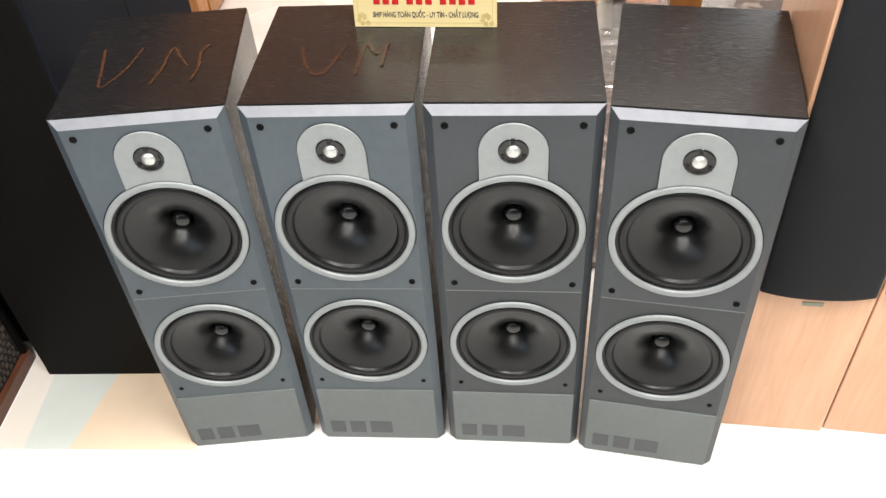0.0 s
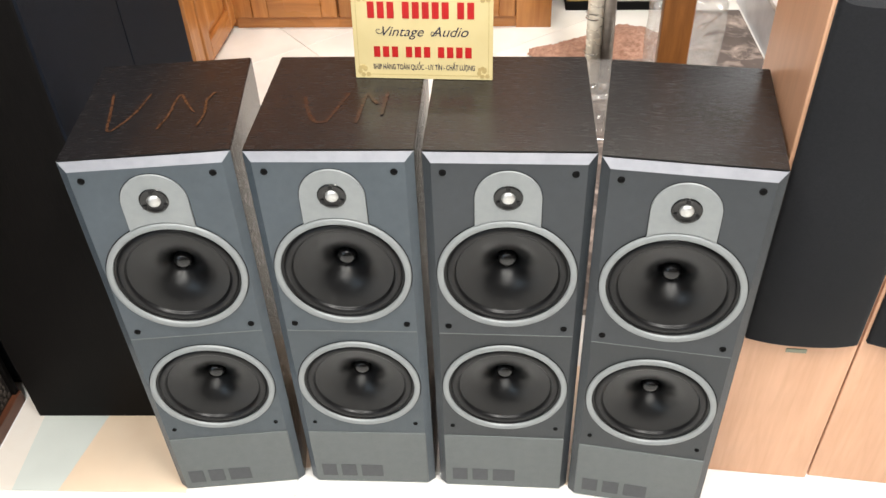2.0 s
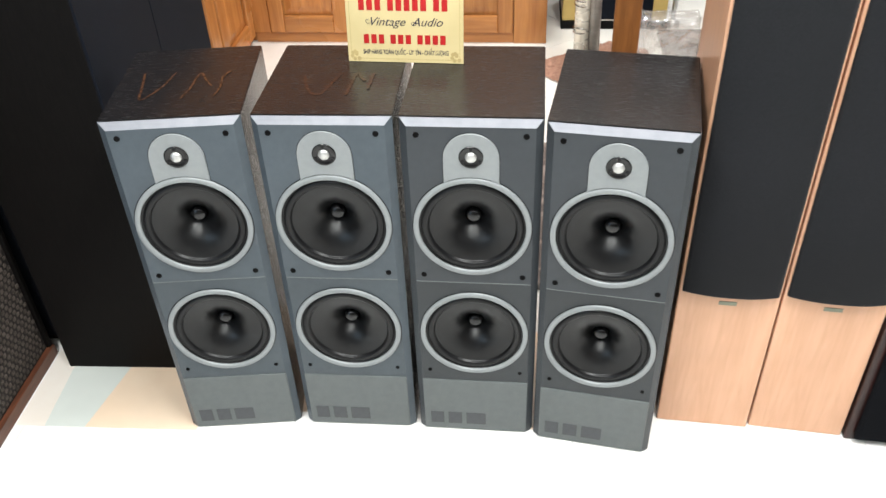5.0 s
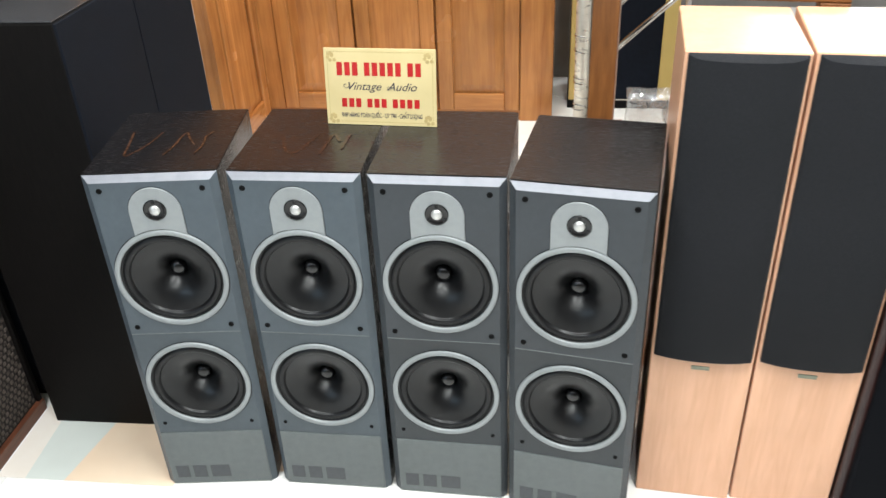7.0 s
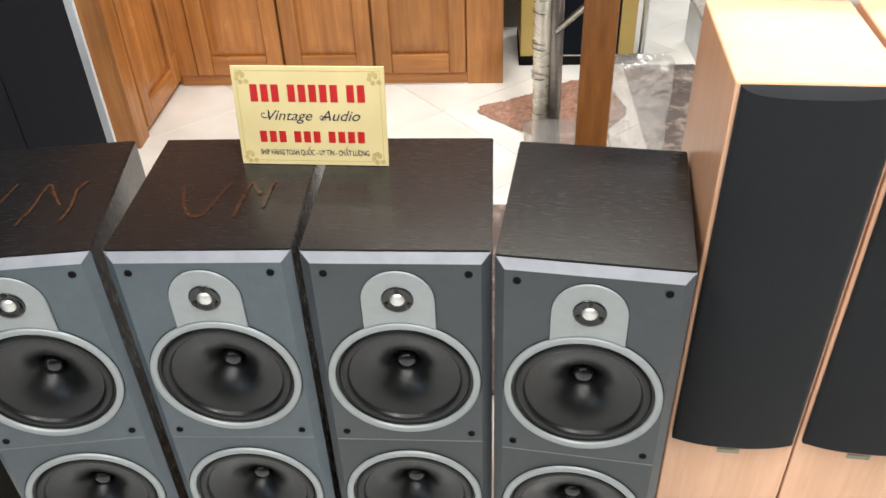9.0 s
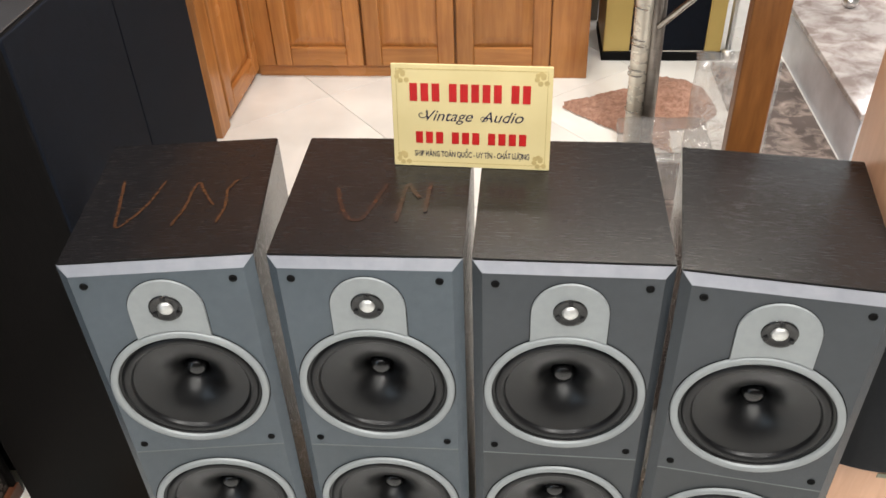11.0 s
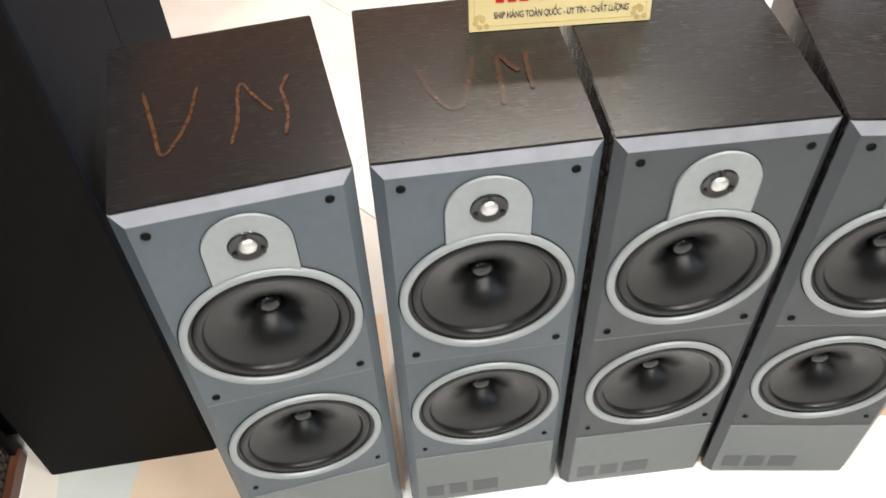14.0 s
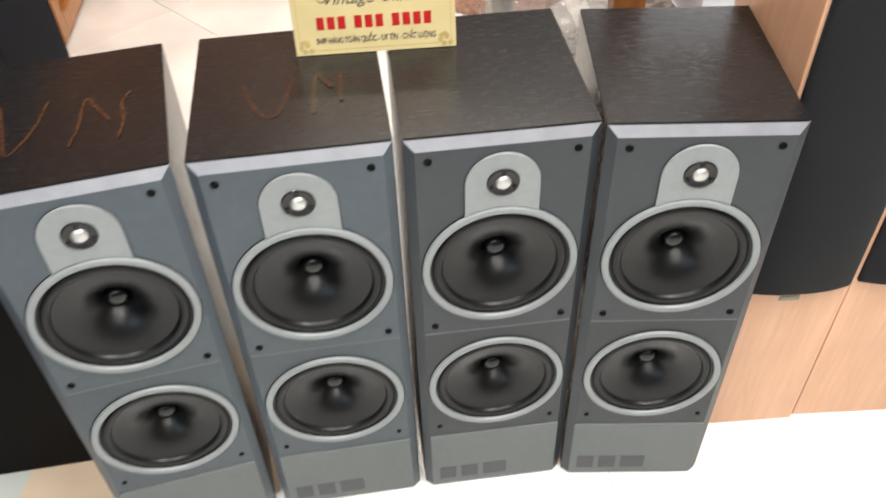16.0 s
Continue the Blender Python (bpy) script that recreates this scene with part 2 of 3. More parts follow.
def plastic_film():
    """Thin clear film: mostly see-through, with a wrinkled gloss."""
    m = bpy.data.materials.new("clear_wrapping_film")
    m.use_nodes = True
    nt = m.node_tree
    nt.nodes.clear()
    out = nt.nodes.new("ShaderNodeOutputMaterial")
    clear = nt.nodes.new("ShaderNodeBsdfTransparent")
    clear.inputs["Color"].default_value = (0.93, 0.92, 0.91, 1)
    gloss = nt.nodes.new("ShaderNodeBsdfGlossy")
    gloss.inputs["Roughness"].default_value = 0.10
    milk = nt.nodes.new("ShaderNodeBsdfDiffuse")
    milk.inputs["Color"].default_value = (0.75, 0.74, 0.73, 1)
    n = nt.nodes.new("ShaderNodeTexNoise")
    n.inputs["Scale"].default_value, n.inputs["Detail"].default_value, n.inputs["Distortion"].default_value = 9, 3, 1.2
    tc = nt.nodes.new("ShaderNodeTexCoord")
    nt.links.new(tc.outputs["Object"], n.inputs["Vector"])
    bp = nt.nodes.new("ShaderNodeBump")
    bp.inputs["Strength"].default_value, bp.inputs["Distance"].default_value = 0.8, 0.03
    nt.links.new(n.outputs["Fac"], bp.inputs["Height"])
    nt.links.new(bp.outputs["Normal"], gloss.inputs["Normal"])
    a, b = nt.nodes.new("ShaderNodeMixShader"), nt.nodes.new("ShaderNodeMixShader")
    a.inputs[0].default_value, b.inputs[0].default_value = 0.15, 0.16
    nt.links.new(clear.outputs[0], a.inputs[1])
    nt.links.new(milk.outputs[0], a.inputs[2])
    nt.links.new(a.outputs[0], b.inputs[1])
    nt.links.new(gloss.outputs[0], b.inputs[2])
    nt.links.new(b.outputs[0], out.inputs["Surface"])
    return m


FILM = plastic_film()


WEAVE = material("coarse_woven_cloth", (0.020, 0.015, 0.012), 0.8, second=(0.008, 0.006, 0.005), scale=40, bump=0.4, bump_scale=300)
THREAD = material("beige_brown_thread", (0.110, 0.088, 0.074), 0.75, second=(0.032, 0.023, 0.019), scale=90)


# ---- building helpers ----
def part(name, bm, mat, parent=None, label="", smooth=False):
    me = bpy.data.meshes.new(name)
    bmesh.ops.recalc_face_normals(bm, faces=bm.faces)
    for f in bm.faces:
        f.smooth = smooth
    bm.to_mesh(me)
    bm.free()
    me.materials.append(mat)
    o = new(name, me)
    if parent is not None:
        o.parent = parent
    if label:
        tagged(o, label)
    return o


def box(x0, x1, y0, y1, z0, z1, bevel=0.0, seg=2, bm=None):
    own = bm is None
    bm = bm or bmesh.new()
    c = [bm.verts.new((x, y, z)) for z in (z0, z1) for x, y in ((x0, y0), (x1, y0), (x1, y1), (x0, y1))]
    for idx in ((0, 3, 2, 1), (4, 5, 6, 7), (0, 1, 5, 4), (1, 2, 6, 5), (2, 3, 7, 6), (3, 0, 4, 7)):
        bm.faces.new([c[i] for i in idx])
    if own and bevel:
        bmesh.ops.bevel(bm, geom=list(bm.edges), offset=bevel, segments=seg, profile=0.5, affect="EDGES")
    return bm


def lathe(profile, cx, cz, n=48, close=False):
    """Turns (radius, y) pairs about the y axis through (cx, cz)."""
    bm = bmesh.new()
    rings = []
    for r, y in profile:
        if r < 1e-6:
            rings.append([bm.verts.new((cx, y, cz))])
        else:
            rings.append([bm.verts.new((cx + r * math.cos(2 * math.pi * i / n), y, cz + r * math.sin(2 * math.pi * i / n))) for i in range(n)])
    pairs = list(zip(rings, rings[1:])) + ([(rings[-1], rings[0])] if close else [])
    for a, b in pairs:
        for i in range(n):
            j = (i + 1) % n
            if len(a) == 1 and len(b) > 1:
                bm.faces.new((a[0], b[i], b[j]))
            elif len(b) == 1 and len(a) > 1:
                bm.faces.new((a[i], a[j], b[0]))
            elif len(a) > 1:
                bm.faces.new((a[i], a[j], b[j], b[i]))
    return bm


def tube(points, r, n=12):
    """A round bar along straight runs."""
    bm = bmesh.new()
    rings = []
    for i, p in enumerate(points):
        p = Vector(p)
        d = (Vector(points[min(i + 1, len(points) - 1)]) - Vector(points[max(i - 1, 0)])).normalized()
        q = d.to_track_quat("Z", "Y")
        rings.append([bm.verts.new(p + q @ Vector((r * math.cos(2 * math.pi * k / n), r * math.sin(2 * math.pi * k / n), 0))) for k in range(n)])
    for a, b in zip(rings, rings[1:]):
        for k in range(n):
            bm.faces.new((a[k], a[(k + 1) % n], b[(k + 1) % n], b[k]))
    bm.faces.new(rings[0][::-1])
    bm.faces.new(rings[-1])
    return bm


def plate_with_hole(x0, x1, z0, z1, y, thick, cx, cz, r, n=64):
    """A flat board in the xz plane with one round hole."""
    bm = bmesh.new()
    angles = [2 * math.pi * i / n for i in range(n)] + [math.atan2(z - cz, x - cx) % (2 * math.pi) for x in (x0, x1) for z in (z0, z1)]
    angles = sorted(set(round(a, 6) for a in angles))
    loops = {"fi": [], "fo": [], "bi": [], "bo": []}
    for a in angles:
        c, s = math.cos(a), math.sin(a)
        k = min([(x1 - cx) / c if c > 1e-9 else 1e9, (x0 - cx) / c if c < -1e-9 else 1e9, (z1 - cz) / s if s > 1e-9 else 1e9, (z0 - cz) / s if s < -1e-9 else 1e9])
        for tag, yy in (("f", y), ("b", y + thick)):
            loops[tag + "i"].append(bm.verts.new((cx + r * c, yy, cz + r * s)))
            loops[tag + "o"].append(bm.verts.new((cx + k * c, yy, cz + k * s)))
    m = len(angles)
    for i in range(m):
        j = (i + 1) % m
        for a, b in (("fi", "fo"), ("bo", "bi"), ("bi", "fi"), ("fo", "bo")):
            bm.faces.new((loops[a][i], loops[b][i], loops[b][j], loops[a][j]))
    return bm


def thing(name, label, category, m=None, group="", kind=""):
    o = new(name)
    o.empty_display_size = 0.05
    if m is not None:
        o.matrix_world = m
    return tagged(o, label, category, group, kind)


def strokes(runs, z, width):
    """Hand-drawn flat strokes just above a level top."""
    bm = bmesh.new()
    for layer, run in enumerate(runs):
        pts = []
        for n, (a, b) in enumerate(zip(run, run[1:])):
            p0, p3 = run[max(n - 1, 0)], run[min(n + 2, len(run) - 1)]
            for k in range(8):
                u = k / 8
                pts.append(tuple(0.5 * (2 * a[c] + (b[c] - p0[c]) * u + (2 * p0[c] - 5 * a[c] + 4 * b[c] - p3[c]) * u * u + (3 * a[c] - p0[c] - 3 * b[c] + p3[c]) * u ** 3) for c in (0, 1)))
        pts.append(run[-1])
        prev = None
        for i, p in enumerate(pts):
            q0, q1 = pts[max(i - 1, 0)], pts[min(i + 1, len(pts) - 1)]
            d = Vector((q1[0] - q0[0], q1[1] - q0[1])).normalized()
            w = width * (0.80 + 0.30 * noise.noise((p[0] * 60, p[1] * 60, 3.1))) * (0.5 if i in (0, len(pts) - 1) else 1)
            wob = 0.0012 * noise.noise((p[0] * 90, p[1] * 90, 7))
            cur = [bm.verts.new((p[0] - d.y * (s * w + wob), p[1] + d.x * (s * w + wob), z + 0.0003 * layer)) for s in (0.5, -0.5)]
            if prev:
                bm.faces.new((prev[0], prev[1], cur[1], cur[0]))
            prev = cur
    return bm


def lettering(name, text, size, mat, parent, m, shear=0.0, width=None, thin=0.0):
    """Raised print in the built-in font, lying in the local xz plane, centred."""
    c = bpy.data.curves.new(name, "FONT")
    c.body, c.size, c.align_x, c.shear, c.offset = text, size, "CENTER", shear, size * 0.018
    c.offset -= thin
    tmp = bpy.data.objects.new(name, c)
    scene.collection.objects.link(tmp)
    me = bpy.data.meshes.new_from_object(tmp.evaluated_get(bpy.context.evaluated_depsgraph_get()))
    bpy.data.objects.remove(tmp)
    if width:
        xs = [v.co.x for v in me.vertices]
        k = width / (max(xs) - min(xs))
        me.transform(Matrix.Diagonal((k, 1, 1, 1)))
    me.transform(m @ Matrix.Rotation(radians(90), 4, "X"))
    me.materials.clear()
    me.materials.append(mat)
    o = new(name, me)
    o.parent = parent
    return o


# ---- room ----
structure = dict(kind="structure")
floor = part("floor", box(-3.0, 3.0, -3.0, 4.6, -0.12, -0.006), GROUT)
tagged(floor, "white glazed tile floor with pale joints", "floor", **structure)
# unseen walls, added in grey to cut fill and darken reflections
for nm, b in (("wall_north", (-3.1, 3.1, 4.6, 4.75, -0.12, 2.8)), ("wall_south", (-3.1, 3.1, -3.15, -3.0, -0.12, 2.8)), ("wall_west", (-3.15, -3.0, -3.0, 4.6, -0.12, 2.8)), ("wall_east", (3.0, 3.15, -3.0, 4.6, -0.12, 2.8))):
    tagged(part(nm, box(*b), WALLGREY), "plain grey wall out of view, added to close the room", "wall", **structure)
# unseen ceiling, added white for bounce
tagged(part("ceiling", box(-3.15, 3.15, -3.15, 4.75, 2.8, 2.9), WALLPAINT), "plain white ceiling out of view, added to close the room", "ceiling", **structure)


# ---- slate-fronted tower speakers ----
W, H, D = 0.238, 0.7475, 0.286
PEGS = (0.718, 0.4245, 0.1767)


def tower_speaker():
    t = thing("tower_speaker", "black woodgrain tower speaker with slate front and two woofers", "speaker", group="row of slate-fronted tower speakers")
    hw, ix = W / 2, W / 2 - 0.013
    # carcass: open at the front, with a bevelled front rim on three sides
    bm = bmesh.new()
    outer = [(-hw, 0.0), (hw, 0.0), (hw, H), (-hw, H)]
    back = [bm.verts.new((x, D, z)) for x, z in outer]
    rim = [bm.verts.new((x, 0.010, z)) for x, z in outer]
    ins = [bm.verts.new((x * (hw - 0.015) / hw, 0.010, 0.015 if z == 0 else H - 0.015)) for x, z in outer]
    deep = [bm.verts.new((x * (hw - 0.015) / hw, D - 0.015, 0.015 if z == 0 else H - 0.015)) for x, z in outer]
    bm.faces.new(back)
    bm.faces.new(deep)
    for i in range(4):
        j = (i + 1) % 4
        for a, b in ((back, rim), (rim, ins), (ins, deep)):
            bm.faces.new((a[i], a[j], b[j], b[i]))
    bmesh.ops.bevel(bm, geom=[e for e in bm.edges if all(v in back or v in rim for v in e.verts) and abs(e.verts[0].co.y - e.verts[1].co.y) > 0.1], offset=0.0015, segments=2, affect="EDGES")
    part("cabinet", bm, VINYL, t)
    # bevelled moulding round the baffle
    bm = bmesh.new()
    o = [bm.verts.new((x, 0.0098, z)) for x, z in ((-hw + 0.0005, 0.0005), (-hw + 0.0005, H - 0.001), (hw - 0.0005, H - 0.001), (hw - 0.0005, 0.0005))]
    i_ = [bm.verts.new((x, 0.0, z)) for x, z in ((-ix, 0.0005), (-ix, H - 0.0140), (ix, H - 0.0140), (ix, 0.0005))]
    for k in (0, 2):
        bm.faces.new((o[k], o[k + 1], i_[k + 1], i_[k]))
    part("side_bevel", bm, BAFFLE, t)
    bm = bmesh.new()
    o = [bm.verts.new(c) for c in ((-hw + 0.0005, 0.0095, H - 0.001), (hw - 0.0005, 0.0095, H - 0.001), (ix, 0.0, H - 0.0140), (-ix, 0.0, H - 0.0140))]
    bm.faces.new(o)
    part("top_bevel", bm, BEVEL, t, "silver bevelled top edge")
    part("top_seam", box(-hw + 0.002, hw - 0.002, 0.0086, 0.0108, H - 0.0016, H + 0.0004, 0.0003, 1), DARK, t, "thin black seam")
    # baffle boards; the lower one's weaker sheen is put into a darker colour
    part("upper_baffle", plate_with_hole(-ix, ix, 0.4085, H - 0.0142, 0.0, 0.012, 0, 0.5335, 0.0985), BAFFLE, t)
    part("lower_baffle", plate_with_hole(-ix, ix, 0.1508, 0.4070, 0.0, 0.012, 0, 0.2800, 0.0985), LOWER, t)
    part("divider_bead", box(-ix, ix, -0.0006, 0.004, 0.4068, 0.4087, 0.0004, 1), PLINTH, t, "thin pale dividing bead")
    # plinth panel
    bm = box(-ix - 0.001, ix + 0.001, -0.0018, 0.0096, 0.002, 0.1495, 0.0015, 2)
    plinth = part("plinth_panel", bm, PLINTH, t, "lighter grey plinth panel")
    # maker's mark as plain raised blocks
    bm = bmesh.new()
    for x0, x1 in ((-0.094, -0.066), (-0.057, -0.028), (-0.019, 0.022)):
        box(x0, x1, -0.0024, -0.001, 0.020, 0.054, bm=bm)
    part("mark", bm, LOGO, plinth, "dark grey block print")
    # drivers
    for cz in (0.5335, 0.2800):
        ring = part("woofer", lathe([(0.0945, 0.004), (0.0945, -0.0036), (0.0956, -0.0044), (0.1030, -0.0044), (0.1042, -0.0036), (0.1045, 0.0005)], 0, cz, 72), SILVER, t, "silver-grey woofer trim ring", True)
        # black ring drawn where the gap round the trim lies in shadow
        part("gasket", lathe([(0.1030, -0.0004), (0.1058, -0.0005), (0.1060, 0.0004)], 0, cz, 72), DARK, ring, "thin black line for the shadow gap", True)
        roll = [(0.0948, -0.001), (0.0938, 0.0015), (0.0915, 0.0022)] + [(0.0842 + 0.0060 * math.cos(a), 0.0024 - 0.0036 * math.sin(a)) for a in [math.pi * k / 8 for k in range(9)]] + [(0.0774, 0.0042), (0.0764, 0.0052)]
        part("surround", lathe(roll, 0, cz, 72), RUBBER, ring, "black rubber surround", True)
        cone, deep = [], 0.0050
        for k in range(25):
            run = 0.0618 * k / 24
            cone.append((0.0778 - run, deep))
            deep += 0.0618 / 24 * (0.23 + 1.45 * (run / 0.0618) ** 2.4)
        part("cone", lathe(cone, 0, cz, 64), CONE, ring, "black plastic cone", True)
        cap = [(0.0164, 0.0500), (0.0150, 0.0420), (0.0146, 0.0375)] + [(0.0146 * math.cos(a), 0.0375 - 0.0075 * math.sin(a)) for a in [math.pi / 2 * k / 7 for k in range(1, 7)]] + [(0.0, 0.0300)]
        part("dust_cap", lathe(cap, 0, cz, 32), GLOSSBLACK, ring, "black domed dust cap", True)
    # tweeter
    bm = bmesh.new()
    edge = [(0.0475 * math.cos(a), 0.6755 + 0.0475 * math.sin(a)) for a in [math.pi * k / 24 for k in range(25)]]
    edge += [(-0.0475, 0.6275)] + [(0.1062 * math.sin(a), 0.5335 + 0.1062 * math.cos(a)) for a in [-0.44 + 0.88 * k / 12 for k in range(1, 12)]] + [(0.0475, 0.6275)]
    front = [bm.verts.new((x * 0.985, -0.0032, 0.66 + (z - 0.66) * 0.985)) for x, z in edge]
    rear = [bm.verts.new((x, 0.0005, z)) for x, z in edge]
    bm.faces.new(front)
    for k in range(len(edge)):
        j = (k + 1) % len(edge)
        bm.faces.new((rear[k], rear[j], front[j], front[k]))
    # black outline drawn for the shadow gap round the tweeter plate
    bmg = bmesh.new()
    bmg.faces.new([bmg.verts.new((x * 1.014, -0.0003, 0.66 + (z - 0.66) * 1.014)) for x, z in edge if z > 0.6271])
    part("plate_gasket", bmg, DARK, t, "thin black line for the shadow gap")
    tw = part("tweeter", bm, SILVER, t, "silver-grey tweeter plate")
    part("tweeter_ring", lathe([(0.0208, -0.0032), (0.0200, -0.0050), (0.0175, -0.0048), (0.0150, -0.0036), (0.0095, -0.0036)], 0, 0.679, 40), GLOSSBLACK, tw, "black tweeter surround", True)
    part("dome", lathe([(0.0098, -0.0036)] + [(0.0098 * math.cos(a), -0.0036 - 0.0050 * math.sin(a)) for a in [math.pi / 2 * k / 8 for k in range(1, 8)]] + [(0.0, -0.0086)], 0, 0.679, 32), TWEETER, tw, "bright metal dome", True)
    for k in range(3):
        a = math.pi / 2 + 2 * math.pi * k / 3
        cx, cz = 0.0165 * math.cos(a), 0.679 + 0.0165 * math.sin(a)
        part("tweeter_lug", box(cx - 0.0026, cx + 0.0026, -0.0066, -0.004, cz - 0.0026, cz + 0.0026), RUBBER, tw)
    for k, z in enumerate(PEGS):
        for s in (-1, 1):
            r = 0.0042 if k < 2 else 0.0032
            # nearly flat sockets; the dark of the hole is put into the black
            part("peg_socket", lathe([(r * 1.25, 0.0002), (r * 1.2, -0.0012), (r * 0.75, -0.0012), (r * 0.7, 0.0), (r * 0.65, -0.0001), (0.0, -0.0001)], s * 0.0905, z, 16), DARK, t, "black grille peg socket", True)
    return t


speaker_b = tower_speaker()
speaker_b.matrix_world = pose(-0.2530, 0.909, 0, 0, 0, 0.7)
speaker_c = copy_thing(speaker_b, pose(-0.0053, 0.9075, 0, 0, 0, -0.6))
speaker_a = copy_thing(speaker_b, pose(-0.5045, 0.893, 0, 0, 0, 7.7))
speaker_d = copy_thing(speaker_b, pose(0.2338, 0.8825, 0, 0, 0, -8.0))
# the second pair has darker, greyer fronts
darker = {}
for unit in (speaker_c, speaker_d):
    tagged(unit, "dark woodgrain tower speaker with darker charcoal-grey front")
    for child in unit.children:
        paint = {"upper_baffle": UPPER_GREY, "side_bevel": UPPER_GREY, "lower_baffle": LOWER_GREY}.get(child.name.split(".")[0])
        if paint:
            if child.data.name not in darker:
                darker[child.data.name] = child.data.copy()
                darker[child.data.name].materials[0] = paint
            child.data = darker[child.data.name]
tagged(speaker_a, "dark woodgrain tower speaker with orange scrawled letters on top")
tagged(speaker_b, "dark woodgrain tower speaker with faded orange scrawl on top")
part("scrawl", strokes((((-0.08, 0.19), (-0.072, 0.13), (-0.063, 0.079), (-0.037, 0.122), (-0.022, 0.183)), ((0.006, 0.075), (0.017, 0.12), (0.019, 0.155), (0.026, 0.173), (0.037, 0.148), (0.053, 0.117)), ((0.078, 0.176), (0.067, 0.152), (0.069, 0.112), (0.062, 0.076))), H + 0.0006, 0.0049), CHALK, speaker_a, "orange scrawled letters VN")
part("scrawl", strokes((((-0.056, 0.155), (-0.044, 0.112), (-0.029, 0.083), (-0.013, 0.086), (-0.002, 0.121), (0.009, 0.165)), ((0.030, 0.078), (0.033, 0.122), (0.036, 0.164)), ((0.040, 0.166), (0.047, 0.148), (0.056, 0.132)), ((0.068, 0.168), (0.066, 0.13), (0.065, 0.10))), H + 0.0006, 0.0068), FADED, speaker_b, "faded orange scrawled letters VN")


# ---- sign card ----
def sign_card():
    t = thing("sign_card", "pale gold shop card standing across two speaker tops", "sign", pose(-0.1365, 1.118, H + 0.0005, -8.5, 0, -2.6))
    w, h = 0.2115, 0.143
    part("card", box(-w / 2, w / 2, 0, 0.0030, 0, h, 0.0006, 1), CARD, t)
    bm = bmesh.new()
    box(-w / 2 + 0.006, w / 2 - 0.006, 0.0030, 0.0060, 0.004, 0.012, bm=bm)
    box(-w / 2 + 0.03, w / 2 - 0.03, 0.0030, 0.045, 0.0012 + 0.0005, 0.0035, bm=bm)
    part("foot", bm, CARD, t)
    bm = bmesh.new()
    g, e = 0.0008, 0.006
    for x0, x1, z0, z1 in ((-w / 2 + e, w / 2 - e, e, e + g), (-w / 2 + e, w / 2 - e, h - e - g, h - e), (-w / 2 + e, -w / 2 + e + g, e, h - e), (w / 2 - e - g, w / 2 - e, e, h - e)):
        box(x0, x1, -0.0003, 0.0001, z0, z1, bm=bm)
    part("border", bm, CARD_EDGE, t, "thin gold border line")
    for sx in (-1, 1):
        for sz in (0, 1):
            bm = bmesh.new()
            cx, cz = sx * (w / 2 - 0.014), (0.014 if sz == 0 else h - 0.014)
            for k in range(7):
                a = k * 0.9
                r = 0.0016 + 0.0014 * k
                px, pz = cx + r * math.cos(a), cz + r * math.sin(a)
                bmesh.ops.create_cone(bm, cap_ends=True, segments=10, radius1=0.0036, radius2=0.0034, depth=0.0004, matrix=Matrix.Translation((px, -0.0001 - 0.00002 * k, pz)) @ Matrix.Rotation(radians(90), 4, "X"))
            tagged(part("corner_ornament", bm, CARD_EDGE, t, "gold curled corner ornament"), kind="stuff")

    def bars(name, x0, x1, z0, z1, groups, mat, slant=0.0):
        """Plain blocks in place of a name or a number."""
        total = sum(n * 1.0 + 0.55 for n in groups) - 0.55
        u = (x1 - x0) / total
        x = x0
        for n in groups:
            for _ in range(n):
                part(name, box(x + 0.15 * u, x + 0.85 * u, -0.0004, 0.0001, z0, z1), mat, t)
                x += u
            x += 0.55 * u

    bars("red_bar", -0.084, 0.080, 0.093, 0.1175, (3, 5, 2), RED)
    bars("red_bar", -0.077, 0.076, 0.034, 0.0505, (3, 3, 4), RED)
    lettering("script_line", "Vintage  Audio", 0.021, INK, t, Matrix.Translation((0.001, -0.0004, 0.0665)), 0.38, 0.130, 0.00036)
    lettering("small_line", "SHIP HÀNG TOÀN QUỐC - UY TÍN - CHẤT LƯỢNG", 0.0115, INK, t, Matrix.Translation((0.001, -0.0004, 0.0150)), 0.0, 0.156)
    # curled swashes on the two script capitals
    for cx, cz, r in ((-0.066, 0.0745, 0.0068), (0.0165, 0.0715, 0.0060)):
        pts = [(cx + r * (0.25 + 0.75 * k / 22) * math.cos(0.6 + 0.27 * k), -0.0006, cz + r * 0.85 * (0.25 + 0.75 * k / 22) * math.sin(0.6 + 0.27 * k)) for k in range(23)]
        part("swash", tube(pts, 0.0005, 6), INK, t)
    return t


sign_card()


